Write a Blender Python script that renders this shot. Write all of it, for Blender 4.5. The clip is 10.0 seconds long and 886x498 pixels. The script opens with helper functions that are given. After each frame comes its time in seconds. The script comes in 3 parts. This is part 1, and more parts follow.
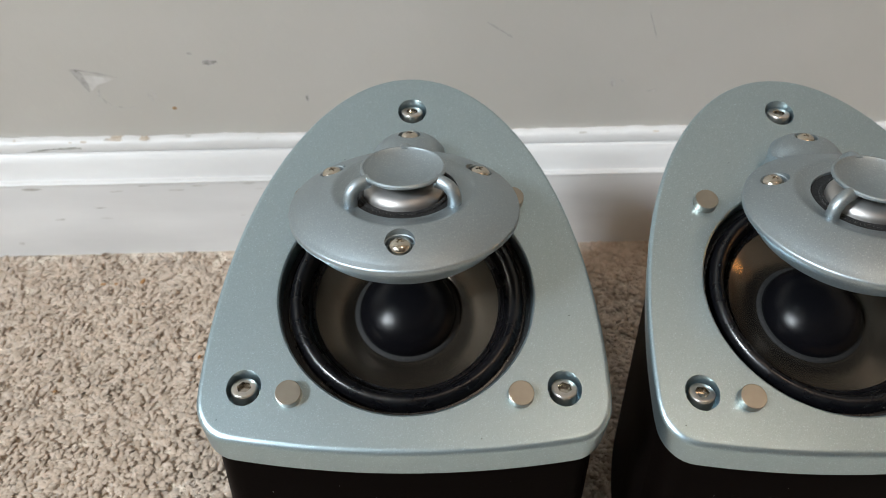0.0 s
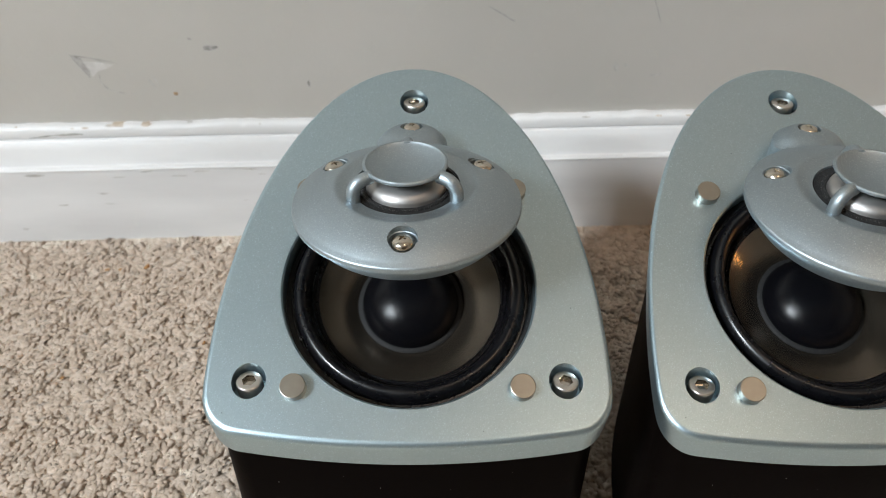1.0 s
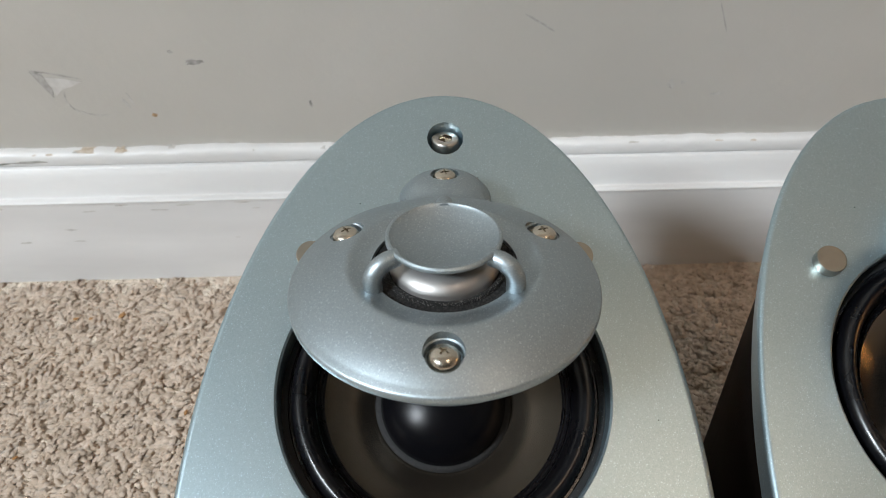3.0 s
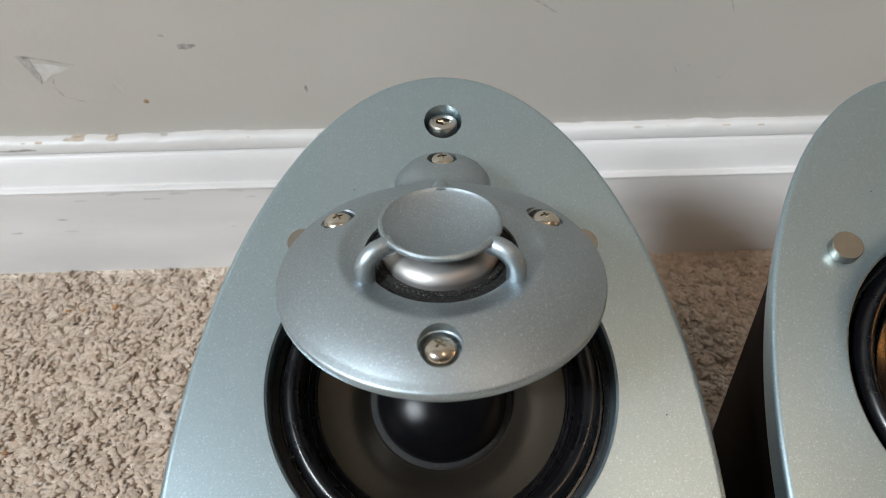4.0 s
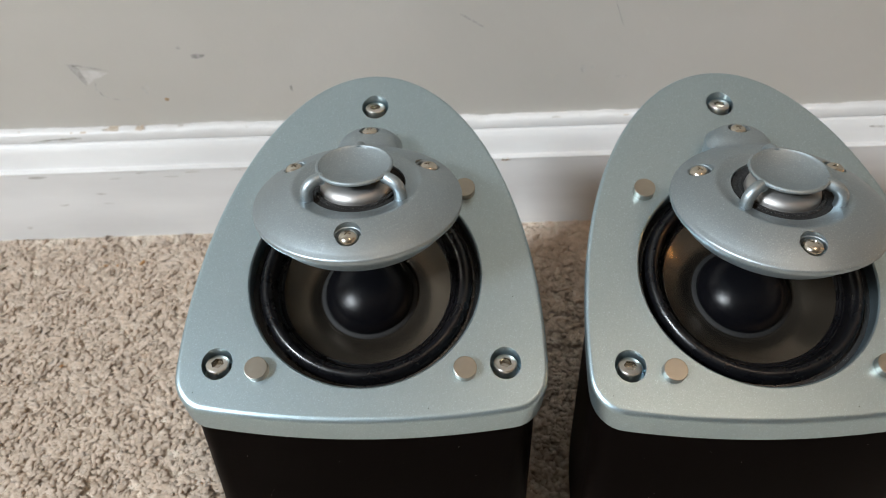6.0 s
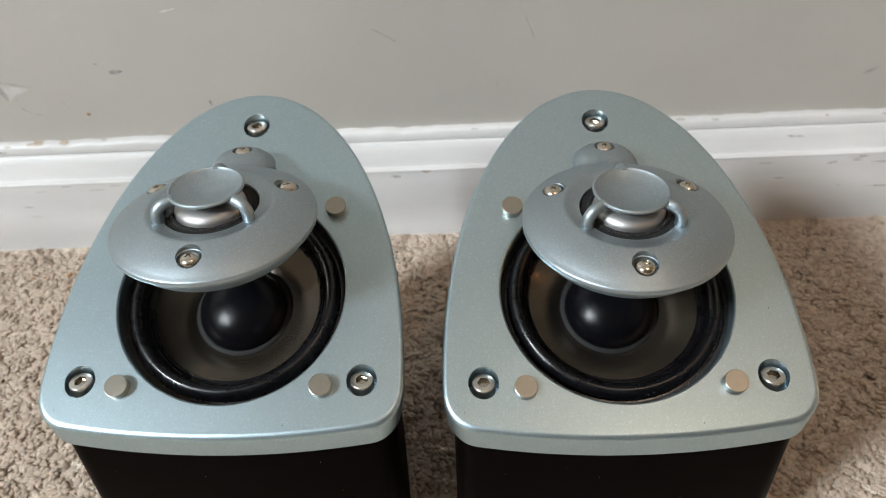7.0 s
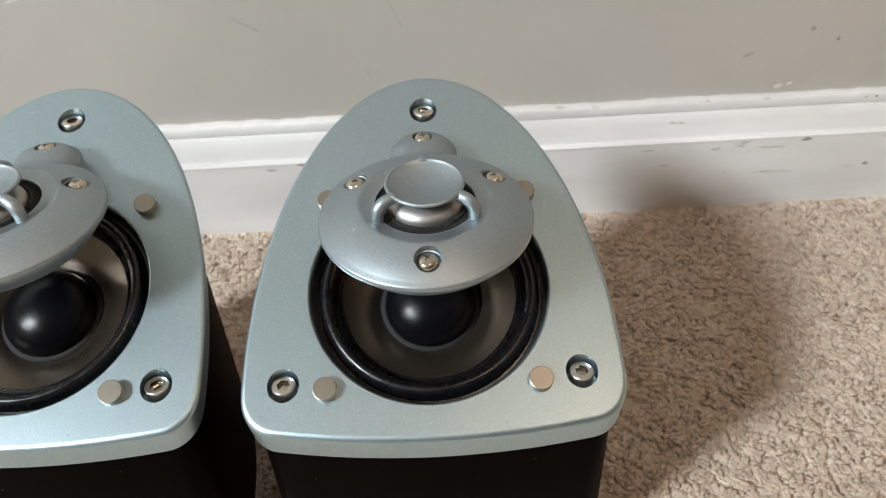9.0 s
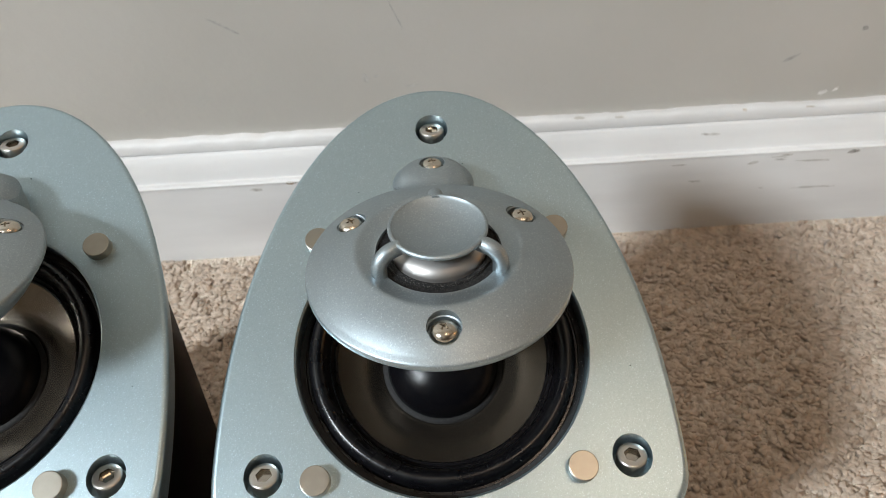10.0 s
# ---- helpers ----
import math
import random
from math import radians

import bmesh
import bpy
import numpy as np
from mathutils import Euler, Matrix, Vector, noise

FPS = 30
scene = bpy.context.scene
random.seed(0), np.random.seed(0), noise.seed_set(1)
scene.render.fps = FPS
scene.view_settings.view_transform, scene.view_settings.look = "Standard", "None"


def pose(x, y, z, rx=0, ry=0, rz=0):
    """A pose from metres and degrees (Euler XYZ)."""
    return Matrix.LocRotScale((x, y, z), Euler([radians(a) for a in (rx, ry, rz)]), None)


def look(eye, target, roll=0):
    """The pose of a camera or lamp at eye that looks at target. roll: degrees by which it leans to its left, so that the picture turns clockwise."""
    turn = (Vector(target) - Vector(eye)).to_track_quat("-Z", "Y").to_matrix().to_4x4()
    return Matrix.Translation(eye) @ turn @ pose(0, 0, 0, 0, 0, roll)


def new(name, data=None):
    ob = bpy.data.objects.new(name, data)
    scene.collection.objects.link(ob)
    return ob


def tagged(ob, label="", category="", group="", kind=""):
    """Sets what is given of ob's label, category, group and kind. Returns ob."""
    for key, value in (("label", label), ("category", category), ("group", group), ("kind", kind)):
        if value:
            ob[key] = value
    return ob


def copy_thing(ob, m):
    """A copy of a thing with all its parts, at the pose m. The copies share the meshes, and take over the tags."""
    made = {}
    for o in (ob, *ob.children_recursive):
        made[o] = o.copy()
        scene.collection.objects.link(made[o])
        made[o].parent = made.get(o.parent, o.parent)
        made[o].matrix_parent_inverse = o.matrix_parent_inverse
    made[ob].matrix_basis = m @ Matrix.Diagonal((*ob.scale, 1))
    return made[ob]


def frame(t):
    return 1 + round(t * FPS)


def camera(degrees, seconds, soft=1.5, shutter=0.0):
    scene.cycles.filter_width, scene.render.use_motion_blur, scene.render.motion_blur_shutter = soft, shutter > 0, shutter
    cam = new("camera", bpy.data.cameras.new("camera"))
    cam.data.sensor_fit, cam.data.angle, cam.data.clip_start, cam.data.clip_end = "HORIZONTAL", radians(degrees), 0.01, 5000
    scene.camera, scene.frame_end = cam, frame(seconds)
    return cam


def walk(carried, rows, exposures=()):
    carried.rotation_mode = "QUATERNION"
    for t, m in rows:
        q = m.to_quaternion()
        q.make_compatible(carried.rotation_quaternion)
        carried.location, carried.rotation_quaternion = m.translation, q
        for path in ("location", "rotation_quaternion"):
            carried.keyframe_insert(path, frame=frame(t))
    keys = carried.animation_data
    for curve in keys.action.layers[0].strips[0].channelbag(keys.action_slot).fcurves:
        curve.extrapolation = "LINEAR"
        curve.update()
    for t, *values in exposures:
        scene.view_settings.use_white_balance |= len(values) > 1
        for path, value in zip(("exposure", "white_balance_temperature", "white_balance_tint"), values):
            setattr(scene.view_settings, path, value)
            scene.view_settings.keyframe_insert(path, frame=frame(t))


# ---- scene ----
cam = camera(61.42, 10.0, soft=0.8)
cam.data.dof.use_dof = True      # a small phone lens: the wall and the carpet lie a little out of focus
cam.data.dof.focus_distance, cam.data.dof.aperture_fstop = 0.248, 22.0
PATH = [
    (0, (0.0316, 0.0385, 0.3479), (0.0480, 0.8284, -0.2652), 0.31),
    (0.5, (0.0328, 0.0404, 0.3538), (0.0491, 0.8171, -0.2758), 0.34),
    (1, (0.0316, 0.0423, 0.3549), (0.0447, 0.8106, -0.2851), 0.09),
    (1.5, (0.0277, 0.0433, 0.3548), (0.0383, 0.8096, -0.2875), -0.12),
    (2, (0.0228, 0.0642, 0.3608), (0.0329, 0.8332, -0.2784), -0.08),
    (2.5, (0.0188, 0.1005, 0.3441), (0.0307, 0.8708, -0.2935), 0.17),
    (4, (0.0205, 0.1268, 0.3207), (0.0288, 0.8867, -0.3293), -0.29),
    (4.5, (0.0219, 0.1001, 0.3304), (0.0259, 0.8588, -0.3211), -0.51),
    (5, (0.0217, 0.0490, 0.3492), (0.0184, 0.8068, -0.3033), -0.88),
    (5.2, (0.0245, 0.0315, 0.3583), (0.0190, 0.7885, -0.2951), -1.06),
    (6.3, (0.0809, 0.0197, 0.3721), (0.0676, 0.7865, -0.2696), -1.73),
    (6.5, (0.0960, 0.0201, 0.3720), (0.0771, 0.7835, -0.2737), -2.09),
    (7, (0.1261, 0.0209, 0.3799), (0.1070, 0.7864, -0.2632), -2.14),
    (7.5, (0.1596, 0.0234, 0.3770), (0.1446, 0.7900, -0.2651), -2.02),
    (8, (0.1867, 0.0285, 0.3725), (0.1776, 0.7926, -0.2725), -1.96),
    (8.5, (0.2036, 0.0302, 0.3704), (0.2019, 0.7906, -0.2791), -1.95),
    (9, (0.2033, 0.0310, 0.3708), (0.2083, 0.7888, -0.2817), -2.02),
    (9.5, (0.2060, 0.0587, 0.3633), (0.2154, 0.8162, -0.2896), -2.12),
    (10, (0.1974, 0.0888, 0.3473), (0.2076, 0.8449, -0.3071), -2.10),
]
walk(cam, [(t, look(eye, target, roll)) for t, eye, target, roll in PATH], [(0.0, 0.05, 6450, 7), (1.5, 0.04, 6455, 7), (2.5, -0.05, 6460, 7), (4.0, -0.05, 6470, 8), (5.0, 0.02, 6480, 8), (7.5, 0.08, 6540, 7), (9.0, 0.19, 6640, 7), (10.0, 0.10, 6560, 7)])

# ---- world, light, exposure ----
scene.view_settings.exposure = 0.0
world = bpy.data.worlds.new("sky")
scene.world = world
world.use_nodes = True
sky = world.node_tree.nodes.new("ShaderNodeTexSky")
sky.sky_type, sky.sun_disc = "NISHITA", False
sky.sun_elevation, sky.sun_rotation = radians(35), radians(250)
world.node_tree.links.new(sky.outputs[0], world.node_tree.nodes["Background"].inputs[0])
world.node_tree.nodes["Background"].inputs[1].default_value = 0.1

# room: north wall behind the speakers, window in the west wall
X0, X1, Y0, Y1, HIGH = -1.75, 2.6, -4.6, 0.5134, 2.5
WIN = (-1.33, -0.87, 1.57, 2.09)  # the window's y from, to, z from, to


def area_lamp(name, m, sx, sy, power, colour):
    data = bpy.data.lights.new(name, "AREA")
    data.shape, data.size, data.size_y, data.energy, data.color = "RECTANGLE", sx, sy, power, colour
    data.spread = radians(115)
    ob = new(name, data)
    ob.matrix_world = m
    return ob


wy, wz = (WIN[0] + WIN[1]) / 2, (WIN[2] + WIN[3]) / 2
area_lamp("window_light", look((X0 - 0.03, wy, wz), (0.12, 0.36, 0.10)), WIN[1] - WIN[0], WIN[3] - WIN[2], 49.0, (0.91, 0.98, 1.06))


# ---- materials ----
def material(name, colour, rough=0.5, metal=0.0, spec=0.5):
    m = bpy.data.materials.new(name)
    m.use_nodes = True
    b = m.node_tree.nodes["Principled BSDF"]
    b.inputs["Base Color"].default_value = (*colour, 1)
    b.inputs["Roughness"].default_value = rough
    b.inputs["Metallic"].default_value = metal
    b.inputs["Specular IOR Level"].default_value = spec
    return m


def node(m, kind, **values):
    n = m.node_tree.nodes.new(kind)
    for k, v in values.items():
        n.inputs[k.replace("_", " ")].default_value = v
    return n


def link(m, a, b):
    m.node_tree.links.new(a, b)


def coords(m, scale=(1, 1, 1)):
    t = m.node_tree.nodes.new("ShaderNodeTexCoord")
    mp = m.node_tree.nodes.new("ShaderNodeMapping")
    mp.inputs["Scale"].default_value = scale
    link(m, t.outputs["Object"], mp.inputs[0])
    return mp.outputs[0]


def ramp(m, fac, stops):
    r = m.node_tree.nodes.new("ShaderNodeValToRGB")
    while len(r.color_ramp.elements) < len(stops):
        r.color_ramp.elements.new(0.5)
    for e, (p, c) in zip(r.color_ramp.elements, stops):
        e.position, e.color = p, (*c, 1) if len(c) == 3 else c
    link(m, fac, r.inputs[0])
    return r.outputs[0]


def mottle(m, scale, c0, c1, lo=0.35, hi=0.65, detail=4.0, stretch=(1, 1, 1)):
    """Base colour that wanders between two tones."""
    n = node(m, "ShaderNodeTexNoise", Scale=scale, Detail=detail)
    link(m, coords(m, stretch), n.inputs["Vector"])
    out = ramp(m, n.outputs[0], [(lo, c0), (hi, c1)])
    link(m, out, m.node_tree.nodes["Principled BSDF"].inputs["Base Color"])
    return out


def vary_rough(m, scale, r0, r1, stretch=(1, 1, 1), lo=0.35, hi=0.65):
    n = node(m, "ShaderNodeTexNoise", Scale=scale, Detail=5.0)
    link(m, coords(m, stretch), n.inputs["Vector"])
    mr = node(m, "ShaderNodeMapRange")
    for i, v in zip(range(1, 5), (lo, hi, r0, r1)):
        mr.inputs[i].default_value = v
    link(m, n.outputs[0], mr.inputs[0])
    link(m, mr.outputs[0], m.node_tree.nodes["Principled BSDF"].inputs["Roughness"])


def relief(m, scales, stretch=(1, 1, 1)):
    """Fine bumps: (noise scale, strength, depth in metres) for each size."""
    last = None
    for scale, strength, depth in scales:
        n = node(m, "ShaderNodeTexNoise", Scale=scale, Detail=3.0)
        link(m, coords(m, stretch), n.inputs["Vector"])
        b = node(m, "ShaderNodeBump", Strength=strength, Distance=depth)
        link(m, n.outputs[0], b.inputs["Height"])
        if last:
            link(m, last, b.inputs["Normal"])
        last = b.outputs[0]
    link(m, last, m.node_tree.nodes["Principled BSDF"].inputs["Normal"])


def metallic_paint(name, dark, light, rough):
    m = material(name, light, rough, 0.95)
    b = m.node_tree.nodes["Principled BSDF"]
    flake = node(m, "ShaderNodeTexVoronoi", Scale=3400.0)
    link(m, coords(m), flake.inputs["Vector"])
    tone = ramp(m, flake.outputs["Color"], [(0.0, dark), (0.8, light), (0.96, tuple(min(1.0, 1.4 * c) for c in light))])
    link(m, tone, b.inputs["Base Color"])
    bump = node(m, "ShaderNodeBump", Strength=0.115, Distance=0.0002)
    link(m, flake.outputs["Color"], bump.inputs["Height"])
    soft = node(m, "ShaderNodeTexNoise", Scale=40.0, Detail=2.0)
    link(m, coords(m), soft.inputs["Vector"])
    bump2 = node(m, "ShaderNodeBump", Strength=0.02, Distance=0.0005)
    link(m, soft.outputs[0], bump2.inputs["Height"])
    link(m, bump.outputs[0], bump2.inputs["Normal"])
    link(m, bump2.outputs[0], b.inputs["Normal"])
    return m


FACE = metallic_paint("silver blue metallic paint", (0.346, 0.445, 0.488), (0.417, 0.519, 0.563), 0.38)
POD = metallic_paint("grey blue metallic paint", (0.304, 0.350, 0.374), (0.364, 0.418, 0.444), 0.48)
CABINET = material("black satin lacquer", (0.0032, 0.0022, 0.0019), 0.38, spec=0.22)
CABINET.node_tree.nodes["Principled BSDF"].inputs["IOR"].default_value = 1.07
relief(CABINET, [(900, 0.1, 0.0003)])
RUBBER = material("black rubber", (0.003, 0.003, 0.004), 0.34, spec=0.5)
vary_rough(RUBBER, 150, 0.24, 0.36)
CONE = material("dark grey glossy cone", (0.165, 0.138, 0.108), 0.22, 0.9)
cone_bsdf = CONE.node_tree.nodes["Principled BSDF"]
cone_bsdf.inputs["Anisotropic"].default_value = 0.8
cone_bsdf.inputs["Anisotropic Rotation"].default_value = 0.25
around = CONE.node_tree.nodes.new("ShaderNodeTangent")
around.direction_type, around.axis = "RADIAL", "Z"
link(CONE, around.outputs[0], cone_bsdf.inputs["Tangent"])
lathe = node(CONE, "ShaderNodeTexWave", Scale=420.0, Distortion=1.5, Detail=2.0)
lathe.wave_type, lathe.rings_direction = "RINGS", "Z"
link(CONE, coords(CONE), lathe.inputs["Vector"])
groove = node(CONE, "ShaderNodeBump", Strength=0.04, Distance=0.0001)
link(CONE, lathe.outputs["Fac"], groove.inputs["Height"])
link(CONE, groove.outputs[0], cone_bsdf.inputs["Normal"])
CAP = material("black dust cap", (0.003, 0.003, 0.004), 0.25, spec=0.18)
relief(CAP, [(2500, 0.3, 0.0002)])
GLUE = material("grey glue ring", (0.010, 0.010, 0.010), 0.75)
mottle(GLUE, 900, (0.003, 0.003, 0.003), (0.020, 0.019, 0.018), 0.5, 0.8)
relief(GLUE, [(900, 0.35, 0.0005)])
BLACK = material("matt black gasket", (0.008, 0.008, 0.008), 0.75)
NICKEL = material("nickel plate", (0.40, 0.37, 0.32), 0.36, 1.0)
mottle(NICKEL, 90, (0.34, 0.32, 0.275), (0.40, 0.377, 0.328))
STEEL = material("bright zinc screw", (0.58, 0.555, 0.515), 0.3, 1.0)
relief(STEEL, [(700, 0.15, 0.0003)])
BRASSY = material("warm nickel screw", (0.56, 0.515, 0.44), 0.24, 1.0)
relief(BRASSY, [(700, 0.35, 0.0004)])
SOCKET = material("screw socket", (0.46, 0.425, 0.37), 0.16, 1.0)
DOME = material("brushed aluminium dome", (0.44, 0.425, 0.41), 0.5, 1.0)
relief(DOME, [(900, 0.12, 0.0003)])
LINT = material("pale lint", (0.3, 0.29, 0.28), 0.9)
FELT = material("black felt", (0.03, 0.028, 0.028), 0.95)
mottle(FELT, 1500, (0.006, 0.006, 0.006), (0.055, 0.052, 0.05), 0.48, 0.78)
relief(FELT, [(2500, 1.0, 0.001)])
SPECKLED = material("speckled black cloth", (0.02, 0.02, 0.02), 0.9)
mottle(SPECKLED, 2600, (0.004, 0.004, 0.004), (0.22, 0.21, 0.20), 0.56, 0.78, 1.0)
relief(SPECKLED, [(2600, 1.0, 0.001)])

WALL = material("greige wall paint", (0.5, 0.48, 0.45), 0.6)
mottle(WALL, 7, (0.425, 0.405, 0.365), (0.470, 0.450, 0.412), 0.3, 0.7)
relief(WALL, [(16, 0.26, 0.004), (60, 0.18, 0.0015), (190, 0.18, 0.001)], (1, 1, 1.3))
PLAIN = material("off-white wall paint", (0.7, 0.68, 0.65), 0.7)
mottle(PLAIN, 5, (0.66, 0.64, 0.61), (0.72, 0.70, 0.67))
TRIM = material("white gloss trim paint", (0.8, 0.79, 0.77), 0.4)
mottle(TRIM, 26, (0.62, 0.615, 0.607), (0.74, 0.737, 0.73), stretch=(0.2, 1, 1))
relief(TRIM, [(30, 0.2, 0.003), (350, 0.12, 0.0008)], (0.25, 1, 1))
CEIL = material("white ceiling paint", (0.78, 0.76, 0.72), 0.8)
relief(CEIL, [(60, 0.2, 0.003)])

CARPET = material("beige pile yarn", (0.42, 0.35, 0.28), 0.95, spec=0.1)
island = CARPET.node_tree.nodes.new("ShaderNodeNewGeometry")
tone = ramp(CARPET, island.outputs["Random Per Island"], [(0.0, (0.745, 0.615, 0.505)), (0.5, (0.778, 0.657, 0.552)), (1.0, (0.808, 0.697, 0.600))])
patch = node(CARPET, "ShaderNodeTexNoise", Scale=190.0, Detail=2.0)
link(CARPET, coords(CARPET), patch.inputs["Vector"])
shade = ramp(CARPET, patch.outputs[0], [(0.36, (0.80, 0.775, 0.73)), (0.6, (1.0, 1.0, 0.99))])
blend = CARPET.node_tree.nodes.new("ShaderNodeMix")
blend.data_type, blend.blend_type = "RGBA", "MULTIPLY"
blend.inputs["Factor"].default_value = 1.0
link(CARPET, tone, blend.inputs["A"])
link(CARPET, shade, blend.inputs["B"])
tone = blend.outputs["Result"]
link(CARPET, tone, CARPET.node_tree.nodes["Principled BSDF"].inputs["Base Color"])
yarn = CARPET.node_tree.nodes["Principled BSDF"]
yarn.inputs["Sheen Weight"].default_value = 0.25
thin = CARPET.node_tree.nodes.new("ShaderNodeBsdfTranslucent")
link(CARPET, tone, thin.inputs["Color"])
both = CARPET.node_tree.nodes.new("ShaderNodeMixShader")
both.inputs[0].default_value = 0.38
link(CARPET, yarn.outputs[0], both.inputs[1])
link(CARPET, thin.outputs[0], both.inputs[2])
link(CARPET, both.outputs[0], CARPET.node_tree.nodes["Material Output"].inputs["Surface"])
BACKING = material("carpet pile far", (0.42, 0.35, 0.28), 0.95, spec=0.1)
mottle(BACKING, 220, (0.62, 0.53, 0.435), (0.74, 0.645, 0.535))
relief(BACKING, [(220, 1.0, 0.008)])


# ---- mesh helpers ----
def mesh_of(bm, name, mat, smooth=True, angle=35):
    me = bpy.data.meshes.new(name)
    bm.normal_update()
    bm.to_mesh(me)
    bm.free()
    me.materials.append(mat)
    if smooth:
        me.shade_smooth()
        me.set_sharp_from_angle(angle=radians(angle))
    return me


def part(name, bm, mat, parent=None, label="", m=None, smooth=True, angle=35):
    """A bmesh, or a mesh, as one object under its thing."""
    me = mesh_of(bm, name, mat, smooth, angle) if isinstance(bm, bmesh.types.BMesh) else bm
    ob = new(name, me)
    if parent:
        ob.parent = parent
    if m is not None:
        ob.matrix_basis = m
    if label:
        ob["label"] = label
    return ob


def loft(rings, close_u=False, cap=(False, False)):
    """Quads between rings of equal length; each ring is closed."""
    bm = bmesh.new()
    vs = [[bm.verts.new(p) for p in r] for r in rings]
    n = len(vs[0])
    pairs = list(zip(vs, vs[1:])) + ([(vs[-1], vs[0])] if close_u else [])
    for a, b in pairs:
        for i in range(n):
            bm.faces.new((a[i], a[(i + 1) % n], b[(i + 1) % n], b[i]))
    if cap[0]:
        bm.faces.new(vs[0][::-1])
    if cap[1]:
        bm.faces.new(vs[-1])
    bmesh.ops.recalc_face_normals(bm, faces=bm.faces)
    return bm


def turned(profile, n=64, close_u=False, cap=(False, False)):
    """A turned solid from (radius, height) pairs."""
    rings = [[(r * math.cos(2 * math.pi * i / n), r * math.sin(2 * math.pi * i / n), h) for i in range(n)] for r, h in profile]
    return loft(rings, close_u, cap)


def box(x0, x1, y0, y1, z0, z1):
    bm = bmesh.new()
    bmesh.ops.create_cube(bm, size=1)
    for v in bm.verts:
        v.co = Vector((x0 + (v.co.x + 0.5) * (x1 - x0), y0 + (v.co.y + 0.5) * (y1 - y0), z0 + (v.co.z + 0.5) * (z1 - z0)))
    return bm


def cut(me, cutters, mat, angle=30):
    """The mesh less the cutters (bmeshes), as a new mesh."""
    ob = new("work", me)
    made = []
    for bm in cutters:
        c = new("work_cutter", mesh_of(bm, "work_cutter", mat, False))
        made.append(c)
        b = ob.modifiers.new("b", "BOOLEAN")
        b.operation, b.solver, b.object = "DIFFERENCE", "EXACT", c
    bpy.context.view_layer.update()
    out = bpy.data.meshes.new_from_object(ob.evaluated_get(bpy.context.evaluated_depsgraph_get()))
    for o in (ob, *made):
        old = o.data
        bpy.data.objects.remove(o)
        bpy.data.meshes.remove(old)
    out.shade_smooth()
    out.set_sharp_from_angle(angle=radians(angle))
    return out


def smooth_curve(points, n):
    """Points on a Catmull-Rom curve through a few (a, b) pairs."""
    out = []
    p = [points[0], *points, points[-1]]
    for i in range(1, len(p) - 2):
        for k in range(n):
            t = k / n
            a, b, c, d = p[i - 1], p[i], p[i + 1], p[i + 2]
            out.append(tuple(0.5 * (2 * b[j] + (c[j] - a[j]) * t + (2 * a[j] - 5 * b[j] + 4 * c[j] - d[j]) * t * t + (3 * b[j] - a[j] - 3 * c[j] + d[j]) * t ** 3) for j in (0, 1)))
    return out + [points[-1]]


# ---- structure ----
def wall_piece(name, bm, mat, label):
    return tagged(part(name, bm, mat, smooth=False), label, "wall", kind="structure")


# the north wall stands a little askew to the others
ASKEW = Matrix.Translation((0.1, Y1, 0)) @ Matrix.Rotation(radians(1.633), 4, "Z") @ Matrix.Translation((-0.1, -Y1, 0))
north = wall_piece("wall_north", box(X0 - 0.15, X1 + 0.15, Y1, Y1 + 0.1, -0.02, HIGH), WALL, "greige painted plaster wall with scuffs")
north.matrix_basis = ASKEW
wall_piece("wall_south", box(X0 - 0.1, X1 + 0.1, Y0 - 0.1, Y0, -0.02, HIGH), WALL, "plain greige painted wall")
wall_piece("wall_east", box(X1, X1 + 0.1, Y0, Y1 + 0.1, -0.02, HIGH), WALL, "plain greige painted wall")
bm = box(X0 - 0.1, X0, Y0, WIN[0], -0.02, HIGH)
for b in ((WIN[1], Y1 + 0.05, -0.02, HIGH), (WIN[0], WIN[1], -0.02, WIN[2]), (WIN[0], WIN[1], WIN[3], HIGH)):
    extra = box(X0 - 0.1, X0, b[0], b[1], b[2], b[3])
    tmp = bpy.data.meshes.new("tmp")
    extra.to_mesh(tmp)
    extra.free()
    bm.from_mesh(tmp)
    bpy.data.meshes.remove(tmp)
wall_piece("wall_west", bm, PLAIN, "off-white painted wall with a window opening")
GLASS = material("window glass", (1.0, 1.0, 1.0), 0.0)
GLASS.node_tree.nodes["Principled BSDF"].inputs["Transmission Weight"].default_value = 1.0
window = tagged(new("window_1"), "small white painted window in the off-white wall", "window", kind="structure")
for b in ((WIN[0], WIN[0] + 0.04, WIN[2], WIN[3]), (WIN[1] - 0.04, WIN[1], WIN[2], WIN[3]), (WIN[0] + 0.04, WIN[1] - 0.04, WIN[2], WIN[2] + 0.04), (WIN[0] + 0.04, WIN[1] - 0.04, WIN[3] - 0.04, WIN[3])):
    part("window_frame", box(X0 - 0.095, X0 - 0.055, b[0], b[1], b[2], b[3]), TRIM, window, smooth=False)
pane = part("pane", box(X0 - 0.078, X0 - 0.074, WIN[0] + 0.042, WIN[1] - 0.042, WIN[2] + 0.042, WIN[3] - 0.042), GLASS, window, smooth=False)
pane.visible_shadow = False
tagged(part("ceiling", box(X0 - 0.1, X1 + 0.1, Y0 - 0.1, Y1 + 0.2, HIGH, HIGH + 0.1), CEIL, smooth=False), "plain white painted ceiling", "ceiling", kind="structure")

